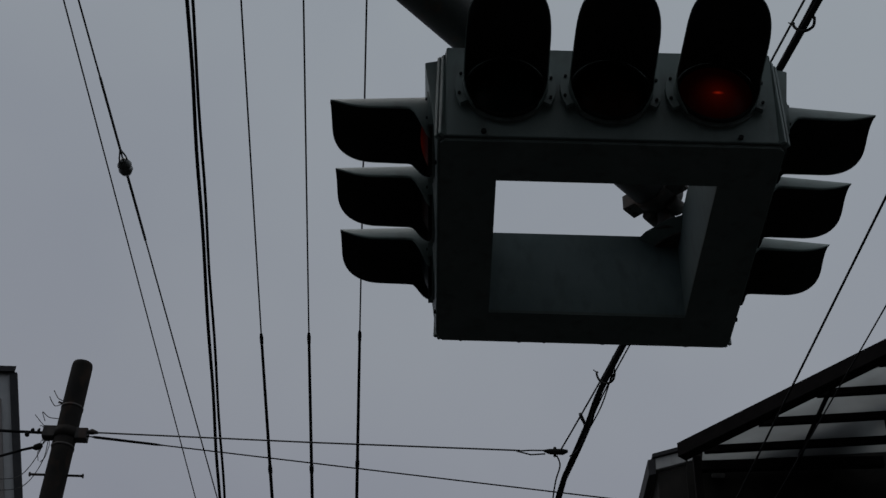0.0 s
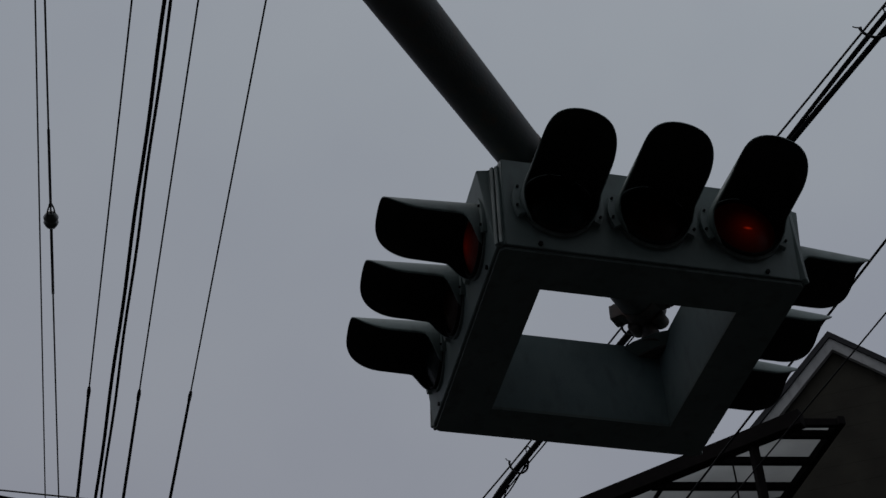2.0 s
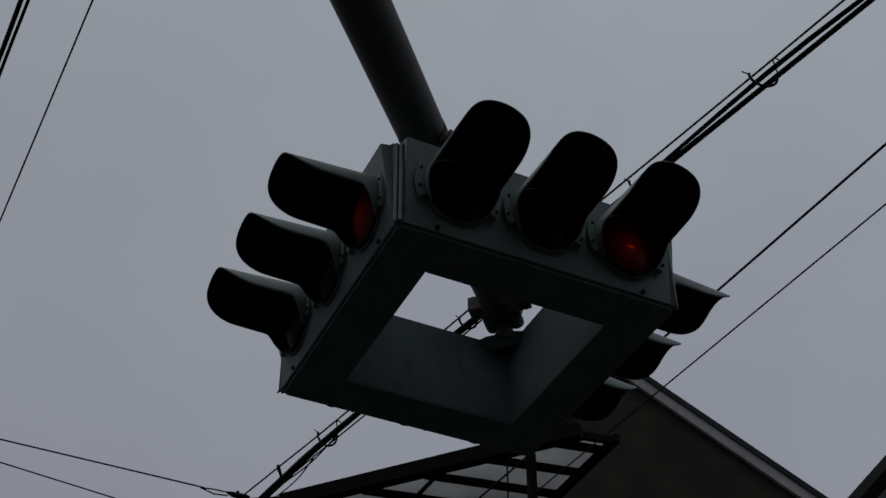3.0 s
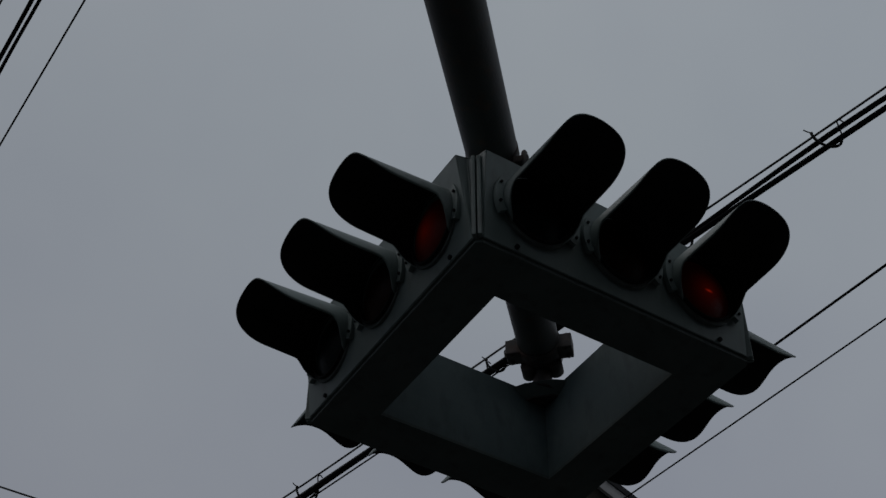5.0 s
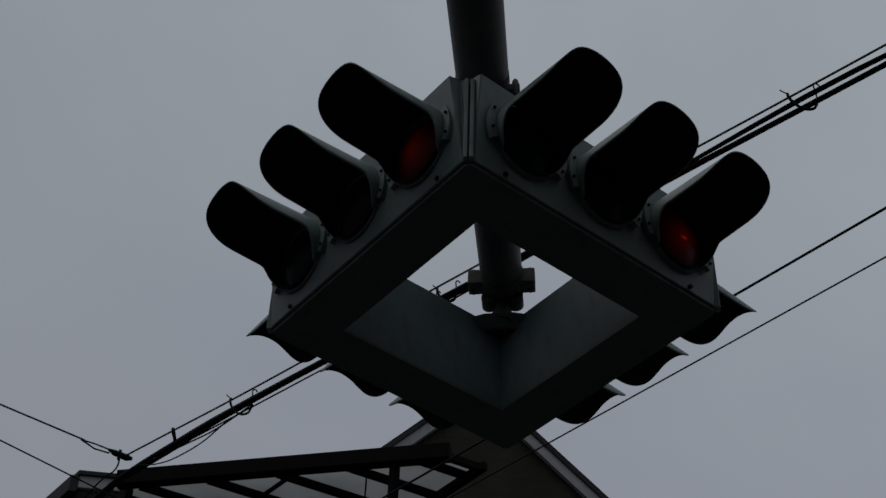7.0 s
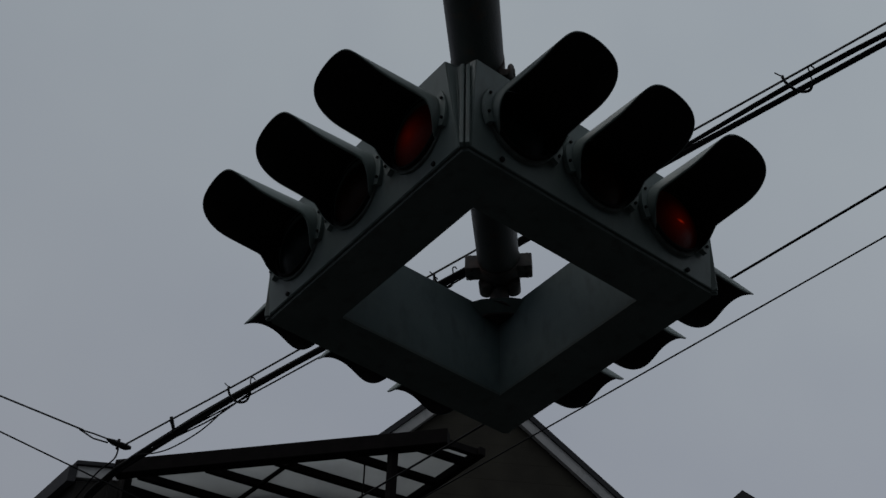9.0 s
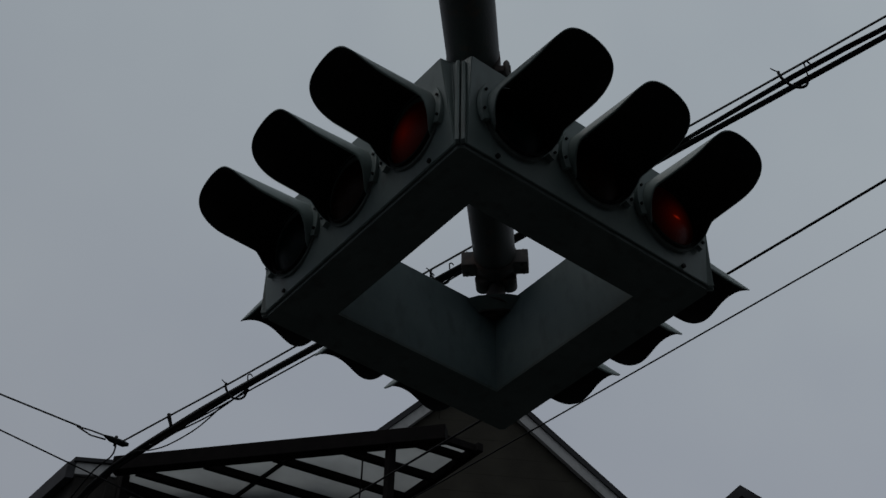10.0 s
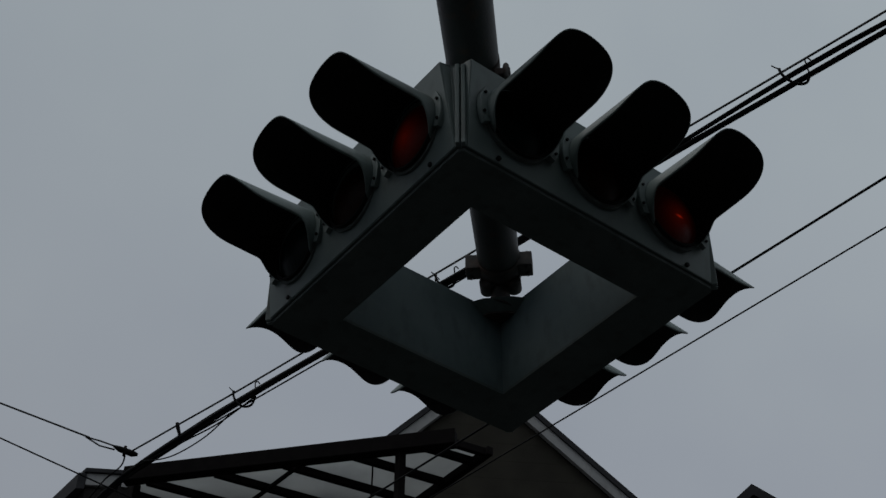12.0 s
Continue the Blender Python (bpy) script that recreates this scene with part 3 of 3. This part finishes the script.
part("body", tube(bmesh.new(), [(0.05, -0.01, 0), (0.02, 0, 0.0), (-0.06, 0.01, 0.005), (-0.10, 0.01, 0.01)], [0.009, 0.020, 0.018, 0.007], 10), RUBBER, grip)
part("bolt", tube(bmesh.new(), [(-0.03, 0, 0.03), (-0.03, 0.0, -0.035)], 0.010, 8), RUBBER, grip)
for s in (-1, 1):
    part("bail", tube(bmesh.new(), [(-0.09, 0.01, 0.012 * s), (-0.18, 0.02, 0.016 * s), (-0.27, 0.028, 0.012)], 0.005, 8), STRAND, grip)

# two lines past the gabled house
a, b = extend((1.461, 0, 5.95), (1.214, 4, 5.969), -12, 15)
cable("drop_line", "black overhead drop line", sagged(a, b, 0.0), 0.0062)
a, b = extend((1.783, 0, 6.004), (1.394, 4, 5.895), -12, 15)
cable("drop_line", "thin black overhead drop line", sagged(a, b, 0.0), 0.0042)

# ---- utility pole with its fittings ----
up = thing("utility_pole", "slim dark steel utility pole with a banded bracket and step bolts", "utility pole", (-3.06, 3.80, 0))
part("shaft", tube(bmesh.new(), [(0, 0, 0), (0, 0, 3.4), (0, 0, 6.93), (0, 0, 6.955), (0, 0, 6.965)], [0.085, 0.078, 0.070, 0.066, 0.05], 32), POLE, up)
for z, r in ((6.40, 0.078), (6.60, 0.0735), (6.30, 0.0745)):
    h = 0.035 if r > 0.075 else 0.008
    part("band", tube(bmesh.new(), [(0, 0, z - h), (0, 0, z + h)], r, 32), POLE if r > 0.075 else IRON, up, "iron pole band")
bm = box(bmesh.new(), (0.06, -0.035, 6.36), (0.145, 0.035, 6.44), 0.006)
part("bracket", bm, IRON, up)
bm = box(bmesh.new(), (-0.15, -0.035, 6.37), (-0.06, 0.035, 6.45), 0.006)
part("bracket", bm, IRON, up)
for s in (-1, 1):
    part("step_bolt", tube(bmesh.new(), [(s * 0.05, 0, 6.10), (s * 0.165, 0, 6.10), (s * 0.168, 0, 6.10), (s * 0.175, 0, 6.10)], [0.008, 0.008, 0.015, 0.015], 10), IRON, up)
part("step_bolt", tube(bmesh.new(), [(-0.07, 0, 6.64), (-0.10, 0, 6.65)], 0.008, 8), IRON, up)
for j in range(6):
    random.seed(20 + j)
    z0 = 6.46 - 0.02 * j
    pts = [Vector((-0.10 - 0.01 * j, 0.02, z0))]
    for k in range(5):
        pts.append(pts[-1] + Vector((random.uniform(-0.035, 0.02), 0, random.uniform(-0.06, -0.01) if j < 4 else random.uniform(-0.02, 0.05))))
    part("tie_wire", tube(bmesh.new(), smooth_line(pts, 5), 0.0025, 6), STRAND, up)
for pts in ([(-0.06, 0, 6.52), (-0.14, 0, 6.53), (-0.19, 0, 6.57), (-0.16, 0, 6.50)], [(-0.07, 0, 6.64), (-0.12, 0, 6.62), (-0.17, 0, 6.69)], [(-0.07, 0, 6.66), (-0.11, 0, 6.68), (-0.15, 0, 6.74)],
            [(-0.13, 0, 6.40), (-0.15, 0, 6.25), (-0.22, 0, 6.10), (-0.33, 0, 6.06), (-0.6, 0, 6.07)], [(-0.11, 0, 6.40), (-0.11, 0, 6.2), (-0.19, 0, 6.02), (-0.34, 0, 5.98), (-0.6, 0, 6.0)]):
    part("tie_wire", tube(bmesh.new(), smooth_line([Vector(p) for p in pts], 6), 0.003, 6), STRAND, up)
A = Vector((-2.92, 3.775, 6.41))
cable("span_wire", "taut span wire from the utility pole to the bundle", [A, Vector((-1.4, 3.65, 6.315)), mess_end + Vector((-0.25, 0.02, 0.012))], 0.0055, STRAND)
sp = Vector((0.479, 3.4, 5.843))
A2 = A + Vector((0, 0, -0.03))
low = cable("span_wire", "slack wire from the utility pole past the signal", [A2, A2.lerp(sp, 0.15), sp, sp + (sp - A2) * 2.2], 0.0045, CABLE)
run = sp - A2
part("sleeve", tube(bmesh.new(), [run * 0.012, run * 0.02, run * 0.14, run * 0.155], [0.005, 0.0095, 0.0085, 0.005], 8), CABLE, low, "thick black wrap over the wire end")
part("thimble", tube(bmesh.new(), [Vector((0, 0, 0.03)), Vector((0.035, 0, 0.035)), Vector((0.075, 0, 0.028))], [0.010, 0.020, 0.008], 10), IRON, low)
L0 = Vector((-3.21, 3.80, 6.41))
lw = cable("service_wire", "black wire leaving the utility pole with insulators", [L0, L0 + Vector((-0.5, 0.0, 0.01)), L0 + Vector((-7, 0.3, 0.1))], 0.010)
for x, z, h, r in ((-0.035, 0.012, 0.020, 0.010), (-0.075, 0.014, 0.016, 0.013), (-0.105, -0.016, 0.014, 0.016)):
    part("insulator", tube(bmesh.new(), [(x - 0.004, 0, z - h), (x, 0, z - h * 0.4), (x, 0, z + h * 0.4), (x + 0.004, 0, z + h)], [r * 0.6, r, r, r * 0.5], 10), RUBBER, lw)
slope = cable("service_wire", "black wire sloping down from the utility pole", [L0 + Vector((0.0, 0, -0.10)), L0 + Vector((-0.1, 0, -0.13)), L0 + Vector((-3.0, -0.5, -1.6))], 0.009)
part("grip", tube(bmesh.new(), [(0.014, 0, 0.006), (0.0, 0, 0.0), (-0.03, 0, -0.012), (-0.045, 0, -0.016)], [0.010, 0.022, 0.020, 0.010], 10), RUBBER, slope, "black wedge clamp")
part("tail", tube(bmesh.new(), smooth_line([Vector(p) for p in ((0.01, 0, 0.01), (0.04, 0, 0.06), (0.07, 0, 0.085))], 4), 0.004, 6), STRAND, slope)


# ---- gabled house ----
AP = Vector((4.56, 5.67, 10.19))            # tip of the roof edge
U = Vector((0.8496, -0.5274, 0))            # along the gable wall
N = Vector((0.5274, 0.8496, 0))             # into the house
SL = 0.987
house = thing("gabled_house", "house with dim beige siding, a steep gable and pale bargeboards", "house", (AP.x + N.x, AP.y + N.y, 0))
H0 = Vector(house.location)


def hpart(name, bm, material, label="", parent=None):
    bmesh.ops.translate(bm, vec=-H0, verts=bm.verts[:])
    return part(name, bm, material, parent or house, label)


def at_house(s, d, z):
    return AP + U * s + N * d + Vector((0, 0, z - AP.z))


HW, OV, DP = 3.3, 0.09, 7.2
top = AP.z - 0.22
LW = 1.5  # the terrace wing meets the gable here
corners = [(-LW, 0), (HW, 0), (HW, top - HW * SL), (0, top), (-LW, top - LW * SL)]
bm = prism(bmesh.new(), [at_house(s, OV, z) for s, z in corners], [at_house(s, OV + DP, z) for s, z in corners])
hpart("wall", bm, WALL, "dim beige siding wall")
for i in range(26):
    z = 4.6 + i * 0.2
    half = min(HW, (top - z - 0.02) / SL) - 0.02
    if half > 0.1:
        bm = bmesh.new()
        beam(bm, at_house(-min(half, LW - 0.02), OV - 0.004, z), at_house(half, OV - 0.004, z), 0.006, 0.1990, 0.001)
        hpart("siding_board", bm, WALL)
for s in (-1, 1):
    e1 = HW + 0.35 if s > 0 else LW
    def q(k, d, dz):
        return at_house(s * k, d, AP.z - k * SL + dz)
    lowp = [q(0, 0, -0.075), q(e1, 0, -0.075), q(e1, DP + 0.6, -0.075), q(0, DP + 0.6, -0.075)]
    bm = prism(bmesh.new(), lowp, [p + Vector((0, 0, 0.075)) for p in lowp])
    roof = hpart("roof", bm, ROOF, "dark metal roof slope")
    bm = prism(bmesh.new(), [q(0, 0.02, -0.215), q(e1 - 0.02, 0.02, -0.215), q(e1 - 0.02, 0.05, -0.215), q(0, 0.05, -0.215)],
               [q(0, 0.02, -0.078), q(e1 - 0.02, 0.02, -0.078), q(e1 - 0.02, 0.05, -0.078), q(0, 0.05, -0.078)])
    hpart("bargeboard", bm, BARGE, "pale grey painted bargeboard")
    bm = prism(bmesh.new(), [q(0, 0.052, -0.205), q(e1 - 0.02, 0.052, -0.205), q(e1 - 0.02, OV, -0.205), q(0, OV, -0.205)],
               [q(0, 0.052, -0.190), q(e1 - 0.02, 0.052, -0.190), q(e1 - 0.02, OV, -0.190), q(0, OV, -0.190)])
    hpart("soffit", bm, SOFFIT)

# deep overhang added above the rear of the terrace roof to darken its sheets
shade_eave = [(2.10, 7.49), (3.28, 6.30), (3.28, 7.40)]
hpart("shade_eave", prism(bmesh.new(), [Vector((x, y, 8.72)) for x, y in shade_eave], [Vector((x, y, 8.78)) for x, y in shade_eave]), DEEP_SHADE, "dark boarded overhang, added to shade the sheets below")

# flat-roofed annex with a pale fascia beside it
an = thing("flat_annex", "flat-roofed annex with pale fascia and dark gutter", "house", (1.41, 7.66, 0))
for nm, lo, hi, m in (("wall", (0.05, 0.06, -8.7), (0.45, 5, -0.19), DEEP_SHADE), ("fascia", (0.03, 0.03, -0.17), (0.42, 5.1, -0.045), BARGE), ("roof", (0, 0, -0.045), (0.46, 5.13, 0.0), ROOF), ("gutter", (-0.05, 0.02, -0.22), (0.028, 5.1, -0.047), ROOF)):
    bm = box(bmesh.new(), lo, hi, 0.006)
    rot = Matrix((U, (0.0, 1.0, 0.0), (0, 0, 1))).transposed().to_4x4()  # its side runs straight back, askew to the front
    rot.translation = (0, 0, 8.70)
    bmesh.ops.transform(bm, matrix=rot, verts=bm.verts[:])
    part(nm, bm, m, an)

# terrace roof in front of the gable: slanting front beam, rafters, clear sheets
aw = thing("terrace_roof", "dark framed terrace roof with cloudy translucent sheets on the house", "awning", (3.9, 5.2, 8.45))
AW = Vector(aw.location)


def apart_(name, bm, material, label="", m=None):
    bmesh.ops.translate(bm, vec=-AW, verts=bm.verts[:])
    return part(name, bm, material, aw, label)


ZA = 8.45
F0, F1 = Vector((1.60, 7.16, ZA)), Vector((3.56, 4.815, ZA))
RD = Vector((0.985, -0.172, 0)).normalized()
BX = 3.93
apart_("front_beam", beam(bmesh.new(), F0 + Vector((0, 0, -0.02)), F1 + Vector((0, 0, -0.02)), 0.11, 0.15, 0.008), FRAME)
starts = [Vector((1.811, 7.142, ZA)) + Vector((0.4125, -0.506, 0)) * k for k in range(5)] + [Vector((3.56, 4.92, ZA))]
for p0 in starts:
    k = (BX - p0.x) / RD.x
    apart_("rafter", beam(bmesh.new(), p0, p0 + RD * k, 0.05, 0.07, 0.004), FRAME)
apart_("back_beam", beam(bmesh.new(), (BX, 4.80, ZA), (BX + 0.03, 7.0, ZA), 0.06, 0.08, 0.004), FRAME)
edges = [Vector((1.84, 7.44, ZA))] + starts
for p0, p1 in zip(edges, edges[1:]):
    z = ZA + 0.045
    c = [p0, p0 + RD * ((BX - p0.x) / RD.x), p1 + RD * ((BX - p1.x) / RD.x), p1]
    g = Vector((0.003, -0.004, 0))
    c = [c[0] + g, c[1] + g, c[2] - g, c[3] - g]
    bm = prism(bmesh.new(), [(v.x, v.y, z) for v in c], [(v.x, v.y, z + 0.006) for v in c])
    apart_("sheet", bm, SHEET, "cloudy translucent polycarbonate sheet")
for p in (Vector((3.23, 5.18, 0)), Vector((1.72, 7.2, 0))):
    apart_("post", beam(bmesh.new(), (p.x + 0.03, p.y + 0.03, 5.6), (p.x + 0.03, p.y + 0.03, ZA - 0.03), 0.07, 0.07, 0.005), FRAME)
apart_("brace", beam(bmesh.new(), (2.73, 5.85, ZA - 0.03), (2.70, 7.15, ZA - 0.03), 0.03, 0.03), FRAME)

slope_top = [(1.70, 7.50, 4.0), (4.2, 7.40, 4.0), (4.2, 7.40, 9.35), (3.7, 7.42, 9.30), (1.70, 7.50, 8.68)]
apart_("back_wall", prism(bmesh.new(), slope_top, [(x, y + 0.1, z) for x, y, z in slope_top]), DEEP_SHADE, "wall under the terrace roof, coloured dark for the shaded recess")
apart_("back_beam", beam(bmesh.new(), (1.80, 7.42, ZA - 0.02), (3.5, 7.22, ZA - 0.02), 0.07, 0.10, 0.004), FRAME)
apart_("vent", box(bmesh.new(), (1.93, 7.44, ZA - 0.095), (2.05, 7.488, ZA - 0.070), 0.004), BARGE, "small pale vent on the dark wall")
apart_("hanging_cord", tube(bmesh.new(), smooth_line([Vector(p) for p in ((3.20, 5.55, ZA - 0.03), (3.21, 5.56, ZA - 0.25), (3.19, 5.55, ZA - 0.6))], 5), 0.008, 6), FRAME, "thin dark cord")

# second gable farther off
h2 = thing("distant_gable_house", "farther house with a dark roof edge and pale gable", "house", (8.6, 5.9, 0))
A2 = Vector((8.27, 5.46, 10.12))
U2, N2 = Vector((0.66, -0.75, 0)).normalized(), Vector((0.75, 0.66, 0)).normalized()
H2 = Vector(h2.location)


def g2(s, d, z):
    return A2 + U2 * s + N2 * d + Vector((0, 0, z)) - H2


bm = prism(bmesh.new(), [g2(s, 0.3, z) for s, z in ((-3, -10.12), (3, -10.12), (3, -2.7), (0, -0.16), (-3, -2.7))], [g2(s, 6, z) for s, z in ((-3, -10.12), (3, -10.12), (3, -2.7), (0, -0.16), (-3, -2.7))])
part("wall", bm, BARGE, h2)
for s in (-1, 1):
    lp = [g2(0, 0, -0.14), g2(3.4 * s, 0, -0.14 - 2.9), g2(3.4 * s, 6.4, -0.14 - 2.9), g2(0, 6.4, -0.14)]
    part("roof", prism(bmesh.new(), lp, [p + Vector((0, 0, 0.14)) for p in lp]), ROOF, h2)

# pale building beyond the utility pole, its side edge raked
bl = thing("pale_building", "pale building with a dark coping, raked dark edge and window", "building", (-8.5, 10.5, 0))
BO = Vector((-8.5, 10.5, 0))
Y0 = 7.2


def raked(z):
    return -4.847 + (9.15 - z) * 0.268


def panel(name, pts, y0, y1, material, label="", parent=None):
    back = 3.5 if y1 - y0 > 1 else 0.0  # the side wall runs back out of sight
    bm = prism(bmesh.new(), [Vector((x, y0, z)) - BO for x, z in pts], [Vector((x - (back if x > -12 else 0), y1, z)) - BO for x, z in pts])
    return part(name, bm, material, parent or bl, label)


panel("wall", [(-13, 0), (raked(0) - 0.05, 0), (raked(9.1) - 0.05, 9.1), (-13, 9.1)], Y0 + 0.03, 14.0, PALE, "pale rendered wall")
panel("edge_trim", [(raked(0) - 0.055, 0), (raked(0) + 0.02, 0), (raked(9.1) + 0.02, 9.1), (raked(9.1) - 0.055, 9.1)], Y0, Y0 + 0.029, ROOF, "dark metal edge trim")
panel("coping", [(-13, 9.1), (raked(9.15) + 0.02, 9.1), (raked(9.15) + 0.02, 9.16), (-13, 9.16)], Y0 - 0.02, 14.0, ROOF, "dark metal coping")
win = panel("window", [(-6.4, 5.6), (raked(5.6) - 0.15, 5.6), (raked(8.80) - 0.15, 8.80), (-6.4, 8.80)], Y0 - 0.005, Y0 + 0.03, SHADE, "brown-grey window bay with a dark upper pane")
panel("pane", [(-6.34, 8.40), (raked(8.40) - 0.19, 8.40), (raked(8.72) - 0.19, 8.72), (-6.34, 8.72)], Y0 - 0.012, Y0 - 0.006, FRAME, parent=win)
panel("mullion", [(raked(5.6) - 0.28, 5.6), (raked(5.6) - 0.25, 5.6), (raked(8.38) - 0.25, 8.38), (raked(8.38) - 0.28, 8.38)], Y0 - 0.020, Y0 - 0.006, ROOF, parent=win)
